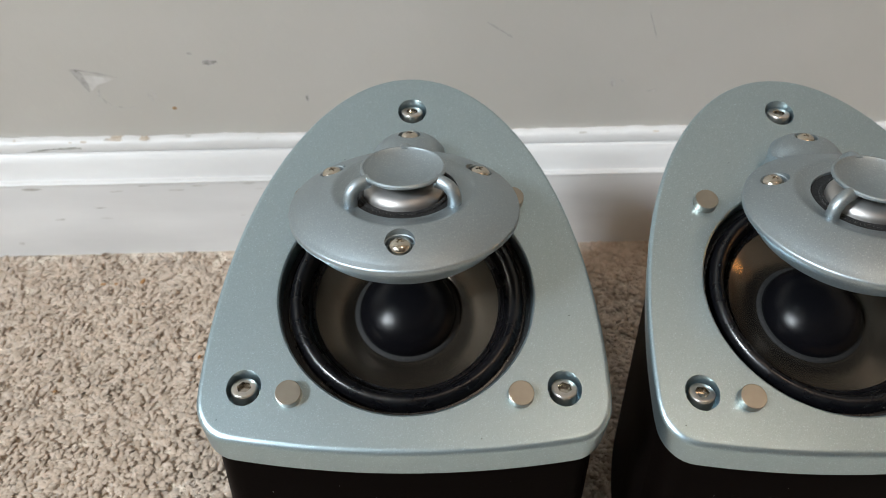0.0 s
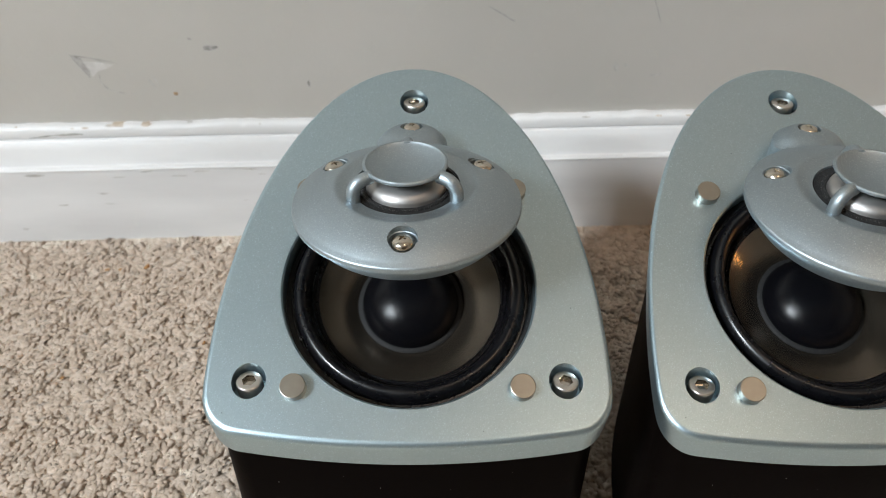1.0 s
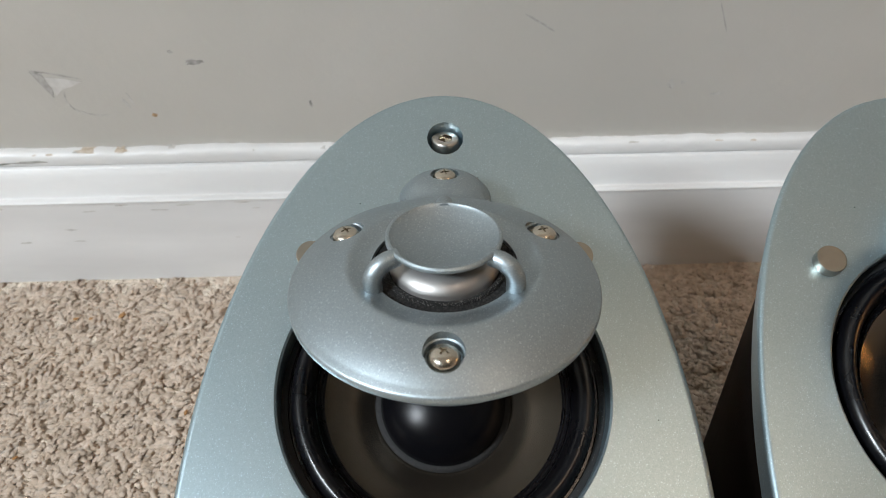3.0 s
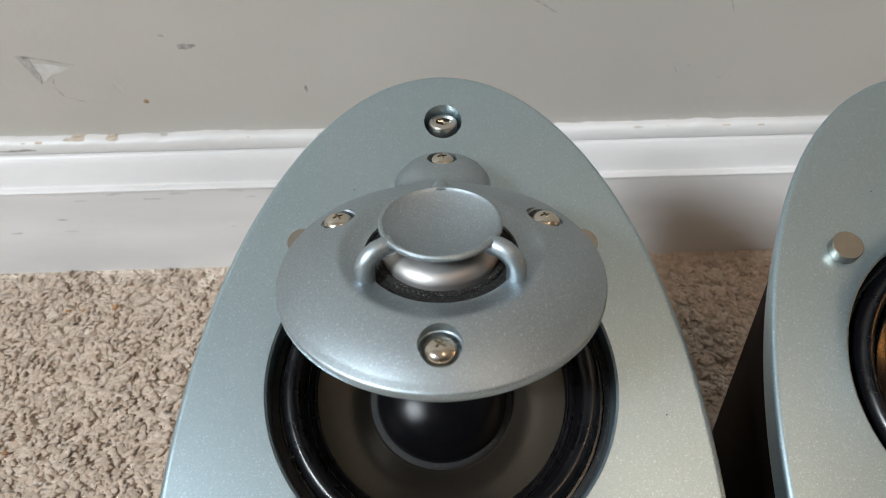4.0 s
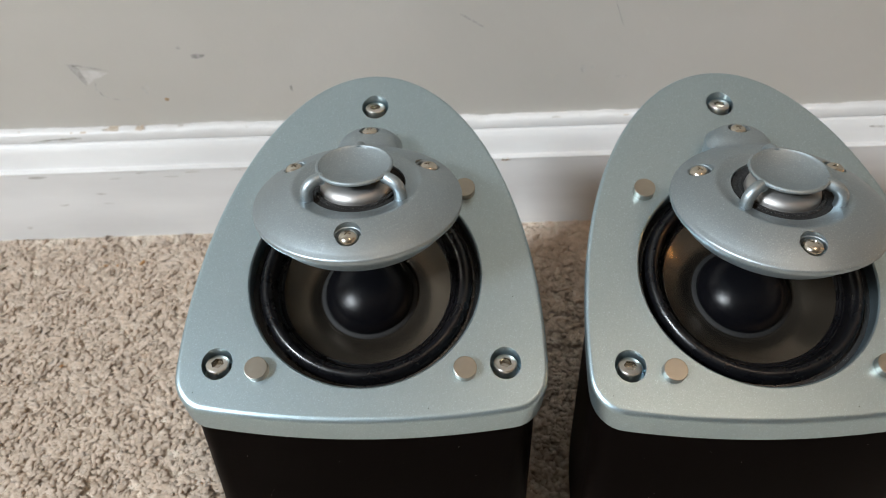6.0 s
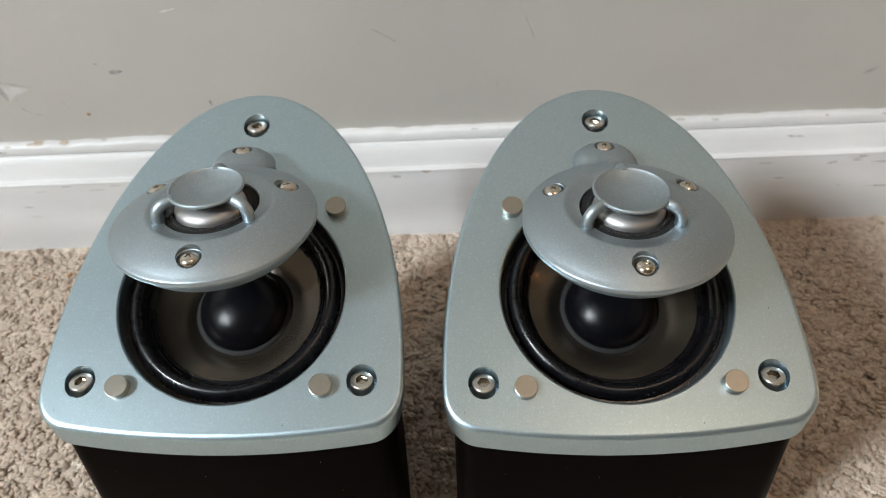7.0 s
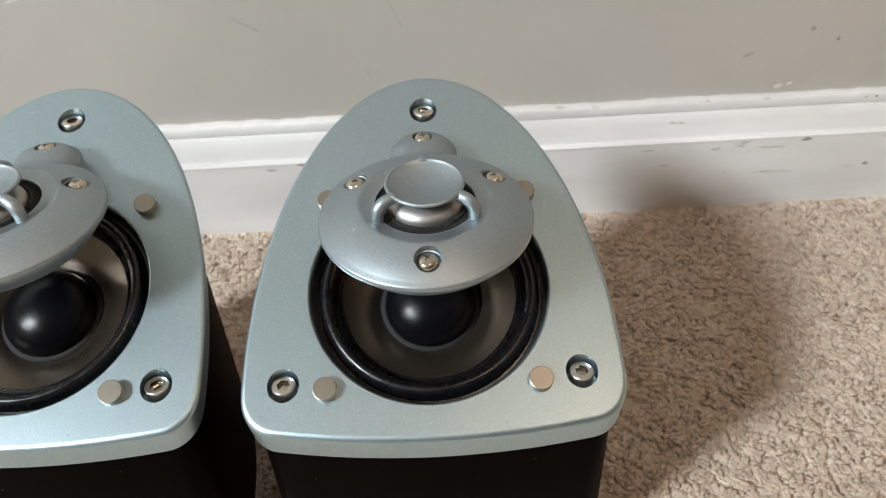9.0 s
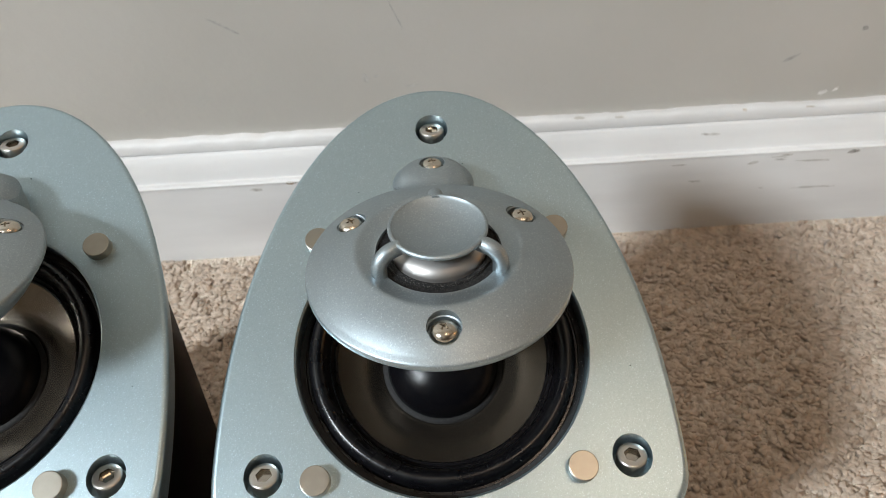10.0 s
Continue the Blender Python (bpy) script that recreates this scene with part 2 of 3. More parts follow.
# skirting board: moulded section run along the north wall (depth from the wall, height)
SKIRT = smooth_curve([(0.0, 0.0885), (0.0035, 0.0883), (0.0058, 0.0868), (0.0068, 0.0840), (0.0069, 0.0806)], 4) + [(0.0060, 0.0801), (0.0060, 0.0794), (0.0074, 0.0790)] \
    + smooth_curve([(0.0080, 0.0786), (0.0104, 0.0742), (0.0124, 0.0676), (0.0136, 0.0618)], 5) \
    + smooth_curve([(0.0141, 0.0614), (0.0170, 0.0616), (0.0187, 0.0611), (0.0191, 0.0605), (0.0189, 0.0598)], 4) + [(0.0185, 0.0594), (0.0182, -0.016), (0.0, -0.016)]


def skirting(name, x0, x1):
    bm = bmesh.new()
    near = [-0.5 + 1.3 * i / 520 for i in range(521)]     # finer where the paint edge is seen close
    xs = [x0 + (-0.5 - x0) * i / 40 for i in range(40)] + near + [0.8 + (x1 - 0.8) * (i + 1) / 40 for i in range(40)]
    rows = []
    for x in xs:
        row = []
        for d, z in SKIRT:
            w = 0.00004 * noise.noise((x * 9, z * 60, 0.3)) if d > 0 else 0
            row.append(bm.verts.new((x, Y1 - d - w, z + (0.0011 * noise.noise((x * 14, 3, 1)) + 0.0009 * noise.noise((x * 75, 7, 1)) + 0.0005 * noise.noise((x * 230, 9, 2)) if z > 0.083 else 0))))
        rows.append(row)
    for a, b in zip(rows, rows[1:]):
        for k in range(len(SKIRT)):
            j = (k + 1) % len(SKIRT)
            bm.faces.new((a[k], a[j], b[j], b[k]))
    bm.faces.new(rows[0])
    bm.faces.new(rows[-1][::-1])
    bmesh.ops.recalc_face_normals(bm, faces=bm.faces)
    return tagged(part(name, bm, TRIM, angle=28), "white painted moulded skirting board, chipped and scuffed", "skirting board", kind="structure")


board = skirting("baseboard", X0 - 0.05, X1 + 0.05)
board.matrix_basis = ASKEW

# wear on the wall and the board: thin flakes and rubs
GREY = material("grey scuff", (0.3, 0.28, 0.26), 0.7)
mottle(GREY, 400, (0.2, 0.19, 0.175), (0.38, 0.36, 0.34))
MID = material("faint grey scratch", (0.36, 0.34, 0.32), 0.7)
mottle(MID, 400, (0.31, 0.295, 0.275), (0.41, 0.39, 0.365))
PALE = material("faint rub", (0.4, 0.385, 0.36), 0.7)
mottle(PALE, 300, (0.40, 0.385, 0.36), (0.48, 0.465, 0.435))
SOFT = material("grey rub on white paint", (0.6, 0.58, 0.55), 0.6)
mottle(SOFT, 300, (0.36, 0.345, 0.32), (0.58, 0.565, 0.54))
CRACK = material("dark crack in the paint", (0.25, 0.245, 0.21), 0.8)
mottle(CRACK, 400, (0.16, 0.158, 0.13), (0.40, 0.395, 0.36))
SCUFFED = material("light rub on white paint", (0.55, 0.54, 0.51), 0.6)
mottle(SCUFFED, 300, (0.45, 0.435, 0.40), (0.60, 0.59, 0.56))
TEAR = material("torn paint", (0.56, 0.545, 0.515), 0.7)
mottle(TEAR, 200, (0.48, 0.465, 0.435), (0.57, 0.555, 0.53))
FLAKE = material("bare white flake", (0.72, 0.71, 0.68), 0.6)
mottle(FLAKE, 300, (0.6, 0.58, 0.55), (0.78, 0.77, 0.75))
TAN = material("tan filler fleck", (0.46, 0.39, 0.31), 0.8)
mottle(TAN, 500, (0.38, 0.31, 0.235), (0.55, 0.48, 0.4))
RUST = material("brown fleck", (0.32, 0.2, 0.1), 0.7)
mottle(RUST, 500, (0.2, 0.13, 0.07), (0.42, 0.27, 0.14))


def depth_at(z):
    """How far the board's face stands off the wall at a height."""
    best = 0.0
    for (d0, z0), (d1, z1) in zip(SKIRT, SKIRT[1:]):
        if min(z0, z1) <= z <= max(z0, z1) and abs(z1 - z0) > 1e-6:
            best = max(best, d0 + (d1 - d0) * (z - z0) / (z1 - z0))
    return best


def mark(name, parent, x, z, w, h, mat, turn=0.0, seed=0, taper=0.0):
    """A ragged thin patch w by h about (x, z), standing a hair proud of its surface."""
    rng = random.Random(seed + int(x * 9000))
    n = 18
    bm = bmesh.new()
    front, back = [], []
    for i in range(n):
        a = 2 * math.pi * i / n
        r = 0.72 + 0.5 * rng.random()
        u, v = 0.5 * w * r * math.cos(a), 0.5 * h * r * math.sin(a) * (1 - taper * math.cos(a))
        c, s_ = math.cos(radians(turn)), math.sin(radians(turn))
        px, pz = x + u * c - v * s_, z + u * s_ + v * c
        d = depth_at(pz) if parent.name.startswith("base") else 0.0
        front.append(bm.verts.new((px, Y1 - d - 0.00009, pz)))
        back.append(bm.verts.new((px, Y1 - d + 0.0006, pz)))
    bm.faces.new(front)
    for i in range(n):
        bm.faces.new((front[i], front[(i + 1) % n], back[(i + 1) % n], back[i]))
    bmesh.ops.recalc_face_normals(bm, faces=bm.faces)
    return part(name, bm, mat, parent, smooth=False)


def patch(name, parent, outline, mat):
    """A thin flake of the given outline on the wall's face."""
    bm = bmesh.new()
    front = [bm.verts.new((x, Y1 - 0.00025, z)) for x, z in outline]
    back = [bm.verts.new((x, Y1 + 0.0005, z)) for x, z in outline]
    bm.faces.new(front)
    n = len(front)
    for i in range(n):
        bm.faces.new((front[i], front[(i + 1) % n], back[(i + 1) % n], back[i]))
    bmesh.ops.recalc_face_normals(bm, faces=bm.faces)
    return part(name, bm, mat, parent, smooth=False)


# torn paint beside the first speaker: a pale tear with a dark lip
patch("paint_tear", north, ((-0.2064, 0.1375), (-0.2004, 0.1363), (-0.1967, 0.1274), (-0.1980, 0.1219), (-0.2015, 0.1278)), MID)
patch("paint_tear", north, ((-0.1994, 0.1347), (-0.1899, 0.1334), (-0.1795, 0.1314), (-0.1849, 0.1288), (-0.1914, 0.1268), (-0.1960, 0.1228), (-0.1975, 0.1286)), TEAR)
mark("tear_lip", north, -0.1919, 0.1357, 0.0285, 0.0011, MID, -12, 4)
mark("tear_lip", north, -0.2029, 0.1377, 0.0075, 0.0018, GREY, -8, 4)
for i in range(9):   # a faint ring pressed into the paint below the tear
    a = radians(168 + 14 * i)
    mark("scuff", north, -0.1745 + 0.0175 * math.cos(a), 0.1205 + 0.0105 * math.sin(a), 0.0042, 0.0008, MID if i % 3 == 0 else PALE, 258 + 14 * i, 60 + i)
mark("scuff", north, -0.1554, 0.1197, 0.0016, 0.0075, PALE, 20, 41)
mark("scuff", north, -0.1264, 0.1484, 0.0030, 0.0018, MID, 0, 42)
mark("scuff", north, -0.1143, 0.1420, 0.0105, 0.0030, GREY, 2, 5, 0.3)
mark("fleck", north, -0.1440, 0.1093, 0.0030, 0.0026, RUST, 0, 6)
mark("scuff", north, -0.0526, 0.1147, 0.0018, 0.0052, GREY, 5, 7)
mark("scuff", north, -0.1579, 0.1167, 0.0018, 0.010, PALE, 25, 8)
mark("scratch", north, 0.0785, 0.1614, 0.0215, 0.0013, MID, -31, 9)
mark("scratch", north, 0.1799, 0.1634, 0.0009, 0.0210, MID, 23, 10)
mark("scratch", north, 0.1749, 0.1773, 0.0007, 0.0120, PALE, 25, 11)
mark("scuff", north, 0.1586, 0.1232, 0.0042, 0.0062, PALE, 20, 12)
mark("scuff", north, 0.1581, 0.1222, 0.0016, 0.0042, GREY, 15, 13)
mark("scuff", north, 0.1656, 0.1242, 0.0040, 0.0020, PALE, 0, 14)
mark("scuff", north, 0.1872, 0.1162, 0.0080, 0.0018, PALE, 4, 15)
mark("scuff", north, 0.4320, 0.1206, 0.0118, 0.0021, MID, 26, 16, 0.4)
mark("paint_chip", north, 0.4601, 0.0938, 0.0072, 0.0030, FLAKE, 8, 17)
mark("paint_chip", north, 0.4682, 0.0955, 0.0050, 0.0020, FLAKE, 35, 18)
mark("scuff", north, 0.4740, 0.1382, 0.0040, 0.0030, GREY, 10, 19)
mark("scuff", north, 0.4947, 0.1295, 0.0034, 0.0030, GREY, 0, 20)
mark("scratch", north, -0.0665, 0.1851, 0.0110, 0.0009, FLAKE, 12, 21)
mark("scuff", board, 0.3849, 0.0731, 0.0140, 0.0015, SOFT, -3, 22)
mark("chip", board, 0.4850, 0.0575, 0.0082, 0.0028, GREY, 8, 23)
mark("chip", board, 0.5386, 0.0322, 0.0050, 0.0028, GREY, 0, 24)
mark("scuff", board, 0.4166, 0.0530, 0.0084, 0.0022, SOFT, 10, 25)
mark("scuff", board, 0.4580, 0.0521, 0.0240, 0.0013, SOFT, -2, 26)
mark("paint_blob", board, 0.4551, 0.0426, 0.0040, 0.0040, TRIM, 0, 27)
mark("fleck", board, 0.5267, 0.0845, 0.0042, 0.0013, RUST, 0, 28)
mark("fleck", board, 0.5352, 0.0848, 0.0030, 0.0012, RUST, 0, 29)
mark("crack", board, -0.2222, 0.0828, 0.0200, 0.0016, CRACK, 2, 30)
mark("crack", board, -0.2390, 0.0818, 0.0110, 0.0010, CRACK, 7, 45)
mark("crack", board, -0.2480, 0.0806, 0.0060, 0.0010, CRACK, 14, 31)
rng = random.Random(77)
for i in range(26):   # ragged paint edge along the top of the board
    x = -0.28 + 0.86 * rng.random()
    mark("fleck", board, x, 0.0868 + 0.0012 * rng.random(), rng.uniform(0.002, 0.007), rng.uniform(0.0006, 0.0011), rng.choice((TAN, WALL, SOFT, WALL)), 0, i)
for i in range(22):   # rubbed dirt under the bead and on the board's face
    x = rng.uniform(0.33, 0.60) if i % 2 else rng.uniform(-0.28, -0.06)
    mark("scuff", board, x, rng.choice((0.0575, 0.0560, 0.0535, 0.040, 0.030)) + 0.0015 * rng.random(), rng.uniform(0.003, 0.012), rng.uniform(0.0005, 0.0012), rng.choice((SOFT, SOFT, SCUFFED)), rng.uniform(-4, 4), i)
mark("fleck", board, -0.1879, 0.0879, 0.0150, 0.0014, TAN, 0, 32)
mark("fleck", board, -0.1688, 0.0879, 0.0070, 0.0014, TAN, 0, 33)
mark("fleck", board, -0.2529, 0.0881, 0.0100, 0.0010, TAN, 0, 43)
mark("fleck", board, -0.1207, 0.0879, 0.0040, 0.0010, TAN, 0, 44)
mark("fleck", board, -0.1389, 0.0887, 0.0050, 0.0010, SOFT, 0, 34)
mark("scuff", board, -0.2505, 0.0571, 0.0140, 0.0020, SOFT, 0, 35)
mark("chip", board, 0.1030, 0.0598, 0.0060, 0.0030, RUST, 0, 36)
mark("scuff", board, 0.0799, 0.0558, 0.0080, 0.0026, SOFT, 0, 37)
mark("scuff", board, 0.4647, 0.0292, 0.0300, 0.0012, SOFT, -1, 38)
mark("scuff", board, -0.2731, 0.0097, 0.0040, 0.0018, SOFT, 0, 39)
tagged(part("floor", box(X0 - 0.1, X1 + 0.1, Y0 - 0.1, Y1 + 0.2, -0.06, -0.0021), BACKING, smooth=False), "beige cut pile carpet floor", "floor", kind="structure")

# unseen flush ceiling lamp with a warm diffuser, above and to the east of the speakers
# added to turn the plates' reflections warm and fill the shadows
GLOW = material("warm lit diffuser", (0.9, 0.85, 0.75), 0.6)
GLOW.node_tree.nodes["Principled BSDF"].inputs["Emission Color"].default_value = (1.0, 0.745, 0.565, 1)
GLOW.node_tree.nodes["Principled BSDF"].inputs["Emission Strength"].default_value = 10.5
lamp = tagged(new("warm_fill_lamp"), "unseen round ceiling lamp, added for warm light on the plates", "ceiling lamp")
lamp.location = (0.76, -0.54, HIGH)
part("base", turned([(0.30, 0.002), (0.30, -0.03), (0.29, -0.035)], 48, cap=(True, True)), TRIM, lamp)
part("diffuser", turned([(0.28, -0.03), (0.275, -0.05), (0.24, -0.07), (0.14, -0.085), (0.01, -0.09)], 48, cap=(False, True)), GLOW, lamp, "warm glowing diffuser of the added fill lamp")

# small unseen globe lamp on the carpet to the east, added for the orange glint in the second woofer's cone
BULB = material("warm lit globe", (0.9, 0.8, 0.6), 0.5)
BULB.node_tree.nodes["Principled BSDF"].inputs["Emission Color"].default_value = (1.0, 0.47, 0.13, 1)
BULB.node_tree.nodes["Principled BSDF"].inputs["Emission Strength"].default_value = 42.0
glint_lamp = tagged(new("glint_lamp"), "unseen slim globe lamp on the carpet, added for the orange glint in the cone", "lamp")
glint_lamp.location = (2.2, 0.26, -0.0021)
part("base", turned([(0.09, 0.0), (0.09, 0.012), (0.08, 0.018), (0.01, 0.02)], 40, cap=(True, True)), TRIM, glint_lamp)
part("stem", turned([(0.008, 0.018), (0.008, 0.47)], 16, cap=(True, True)), TRIM, glint_lamp)
part("globe", turned([(0.06 * math.cos(a), 0.53 + 0.06 * math.sin(a)) for a in [math.pi * (k / 20 - 0.5) * 0.98 for k in range(21)]], 32, cap=(True, True)), BULB, glint_lamp, "warm glowing globe of the added glint lamp")

# ---- loudspeaker ----
TILT = radians(23.14)     # slope of the top plate, rising to the back
ZF = 0.1290              # height of the plate at its origin, between the two front screws
HALF, LONG = 0.0802, 0.1440   # plan of the cabinet: half ellipse to the back
plate = Matrix.Translation((0, 0, ZF)) @ Matrix.Rotation(TILT, 4, "X")


def plan(inset, n=28):
    """The outline seen from above: an elliptical back, rounded front corners and a bowed front."""
    a, b, rc = HALF - inset, LONG - inset, 0.016 - inset * 0.8
    pts = []
    for i in range(2 * n + 1):
        t = math.pi * i / (2 * n)
        pts.append((a * math.cos(t), b * math.sin(t)))
    front, sag = -0.0197 + inset, 0.0046   # y of the front corners, and the bow of the front
    side = a - 0.00015
    for k in range(4):
        f = (k + 1) / 5
        pts.append((-(a + (side - a) * f ** 2), (front + rc) * f))
    for k in range(9):
        t = math.pi + math.pi / 2 * k / 8 * 0.94
        pts.append((-(side - rc) + rc * math.cos(t), front + rc + rc * math.sin(t)))
    xe = pts[-1][0]
    ye = pts[-1][1]
    for k in range(1, 20):
        x = xe + (-2 * xe) * k / 20
        pts.append((x, ye - sag * (1 - (x / xe) ** 2)))
    mirror = [(-x, y) for x, y in pts[2 * n + 1:2 * n + 14]][::-1]
    return pts + mirror


def on_plate(inset, down):
    """The outline on the sloping plate, so far in, and so far below it measured straight down."""
    return [(x, y, ZF + math.tan(TILT) * y - down) for x, y in plan(inset)]


def chamfered(r, depth, chamfer=0.0005, top=0.02, n=40):
    """A cutter for a round pocket with a softened mouth."""
    return turned([(r, -depth), (r, -chamfer), (r + chamfer * 1.2, 0.0), (r + chamfer * 1.2, top)], n, cap=(True, True))


def moved(bm, m):
    bm.transform(m)
    return bm


SCREWS = ((-0.0623, -0.0002), (0.0618, -0.0002), (0.0002, 0.13613))
MAGNETS = ((-0.0444, -0.0039), (0.0444, -0.0039), (-0.0452, 0.0852), (0.0452, 0.0852))
WOOF, WOOF_R = (-0.0004, 0.0411), 0.0525


def top_plate():
    rings = [on_plate(0.0026, 0.0143), on_plate(0.0012, 0.0138), on_plate(0.0, 0.0021)]
    for k in range(1, 9):
        a = math.pi / 2 * k / 8
        rings.append(on_plate(0.0021 * (1 - math.cos(a)), 0.0021 - 0.0021 * math.sin(a)))
    me = mesh_of(loft(rings, cap=(True, True)), "top_plate", FACE)
    holes = moved(chamfered(WOOF_R, 0.06, 0.0006, n=96), plate @ Matrix.Translation((*WOOF, 0)))
    for u, v in SCREWS:
        pocket = bpy.data.meshes.new("pocket")
        extra = turned([(0.0067, -0.0068), (0.0067, 0.02)], 48, cap=(True, True))   # bored straight down
        moved(extra, Matrix.Translation(plate @ Vector((u, v - 0.0006, 0))))
        extra.to_mesh(pocket)
        extra.free()
        holes.from_mesh(pocket)
        bpy.data.meshes.remove(pocket)
    out = cut(me, [holes], FACE)
    up = plate.to_3x3() @ Vector((0, 0, 1))
    for f in out.polygons:
        if f.normal.dot(up) > 0.99999:
            f.use_smooth = False
    return out


def socket_screw():
    """Cap screw with a hexagon socket: head and, within it, the dark socket."""
    rings = [[(0.0051 * math.cos(t), 0.0051 * math.sin(t), h) for t in [2 * math.pi * i / 48 for i in range(48)]] for h in (-0.0056,)]
    prof = [(0.0051, -0.0008), (0.0050, -0.0004), (0.0048, -0.00015), (0.0045, 0.0), (0.0034, 0.0)]
    rings += [[(r * math.cos(2 * math.pi * i / 48), r * math.sin(2 * math.pi * i / 48), h) for i in range(48)] for r, h in prof]
    hexa = []
    for i in range(48):
        t = 2 * math.pi * i / 48
        r = 0.0027 * math.cos(math.pi / 6) / math.cos((t % (math.pi / 3)) - math.pi / 6)
        hexa.append((r * math.cos(t), r * math.sin(t)))
    rings.append([(x * 1.06, y * 1.06, 0.0) for x, y in hexa])
    rings.append([(x, y, -0.0003) for x, y in hexa])
    rings.append([(x, y, -0.0018) for x, y in hexa])
    return loft(rings, cap=(True, True))


def cross_screw():
    """Domed head with a cross recess, cut as real slots."""
    prof = [(0.0042, -0.0035), (0.0042, -0.0012), (0.0041, -0.0007), (0.0037, 0.0001), (0.0030, 0.0007), (0.0021, 0.0011), (0.0011, 0.0013), (0.0002, 0.00135)]
    me = mesh_of(turned(prof, 40, cap=(True, True)), "screw", BRASSY)
    cross = bmesh.new()
    a, b = 0.0019, 0.00042
    outline = ((a, -b), (a, b), (b, b), (b, a), (-b, a), (-b, b), (-a, b), (-a, -b), (-b, -b), (-b, -a), (b, -a), (b, -b))
    low = [cross.verts.new((x * 0.62, y * 0.62, 0.0006)) for x, y in outline]
    high = [cross.verts.new((x * 1.12, y * 1.12, 0.0022)) for x, y in outline]
    cross.faces.new(low[::-1])
    cross.faces.new(high)
    for i in range(12):
        k = (i + 1) % 12
        cross.faces.new((low[i], low[k], high[k], high[i]))
    bmesh.ops.recalc_face_normals(cross, faces=cross.faces)
    return cut(me, [cross], BRASSY)


def saucer(parent):
    """Tweeter housing: a flat saucer with a rounded lobe at the back that carries it."""
    n = 288
    d, rho = 0.0492, 0.0156     # lobe: distance from the axis, radius

    def rim(t):
        phi = abs(t - math.pi / 2)
        r0 = 0.0440
        if d * math.sin(phi) < rho and phi < 0.6:
            r1 = d * math.cos(phi) + math.sqrt(max(0, rho ** 2 - (d * math.sin(phi)) ** 2))
        else:
            r1 = 0
        lim = math.asin(rho / d)
        if phi >= lim and phi < lim + 0.16:
            f = (phi - lim) / 0.16
            e = d * math.cos(lim)
            r1 = e + (r0 - e) * (1 - (1 - f) ** 2)
        return max(r0, r1)

    def height(x, y):
        r = math.hypot(x, y)
        f = max(0, (r - 0.0262) / 0.0178)
        s = min(1, max(0, (r - 0.0205) / 0.0080))
        basin, dome = 0.0016 + 0.0022 * s * s * (1.6 - 0.6 * s), 0.0034 - 0.0056 * f - 0.0028 * f ** 3   # a shallow basin round the tweeter, then the rounded shoulder
        e = 0.0007
        g = max(0.0, min(1.0, 0.5 + 0.5 * (basin - dome) / e))
        h = basin + (dome - basin) * g - e * g * (1 - g)
        q = math.hypot(x, y - d) / rho
        lobe = -0.0010 - 0.0036 * q ** 2 - 0.004 * q ** 6 if y > 0.025 else -1
        k = 0.0008
        w = max(0.0, min(1.0, 0.5 + 0.5 * (lobe - h) / k))
        return h + (lobe - h) * w + k * w * (1 - w)

    rings = []
    for r, h in ((0.0203, -0.004), (0.0203, 0.0011), (0.0205, 0.0017), (0.0210, None)):
        ring = []
        for i in range(n):
            t = 2 * math.pi * i / n
            x, y = r * math.cos(t), r * math.sin(t)
            ring.append((x, y, height(x, y) if h is None else h))
        rings.append(ring)
    steps = [0.06, 0.12, 0.18, 0.23, 0.26, 0.285, 0.31, 0.335, 0.36, 0.39, 0.43, 0.48, 0.53, 0.6, 0.67, 0.73, 0.79, 0.84, 0.89, 0.93, 0.965]
    for f in steps:
        ring = []
        for i in range(n):
            t = 2 * math.pi * i / n
            r = 0.0210 + (rim(t) - 0.0008 - 0.0210) * f
            x, y = r * math.cos(t), r * math.sin(t)
            ring.append((x, y, height(x, y)))
        rings.append(ring)
    for dr, dh in ((-0.0005, -0.0001), (-0.0001, -0.0004), (0.0001, -0.0009), (0.0001, -0.0024), (-0.0002, -0.0028), (-0.0018, -0.0030), (-0.008, -0.0036)):
        ring = []
        for i in range(n):
            t = 2 * math.pi * i / n
            rr = rim(t)
            r = rr + dr
            x, y = r * math.cos(t), r * math.sin(t)
            e = (rr - 0.001)
            ring.append((x, y, height(e * math.cos(t), e * math.sin(t)) + dh))
        rings.append(ring)
    me = mesh_of(loft(rings, close_u=True), "tweeter_housing", POD)
    cutters = []
    for a in (-90, 30, 150):
        x, y = 0.0338 * math.cos(radians(a)), 0.0338 * math.sin(radians(a))
        cutters.append(moved(chamfered(0.0050, 0.0024, 0.0003), Matrix.Translation((x, y, 0.0003))))
    cutters.append(moved(chamfered(0.0047, 0.002, 0.0004), Matrix.Translation((0, 0.0540, -0.0016))))
    return part("tweeter_housing", cut(me, cutters, POD, 40), POD, parent, "grey-blue metallic saucer-shaped tweeter housing")


def tube(points, r, n=14):
    """A round bar along points, with blunt rounded ends."""
    rings = []
    for i, p in enumerate(points):
        p = Vector(p)
        a = Vector(points[max(0, i - 1)])
        b = Vector(points[min(len(points) - 1, i + 1)])
        t = (b - a).normalized()
        s = t.cross(Vector((-points[0][1], points[0][0], 0)).normalized()).normalized()
        q = t.cross(s)
        rings.append([p + r * (math.cos(2 * math.pi * k / n) * s + math.sin(2 * math.pi * k / n) * q) for k in range(n)])
    return loft(rings, cap=(True, True))


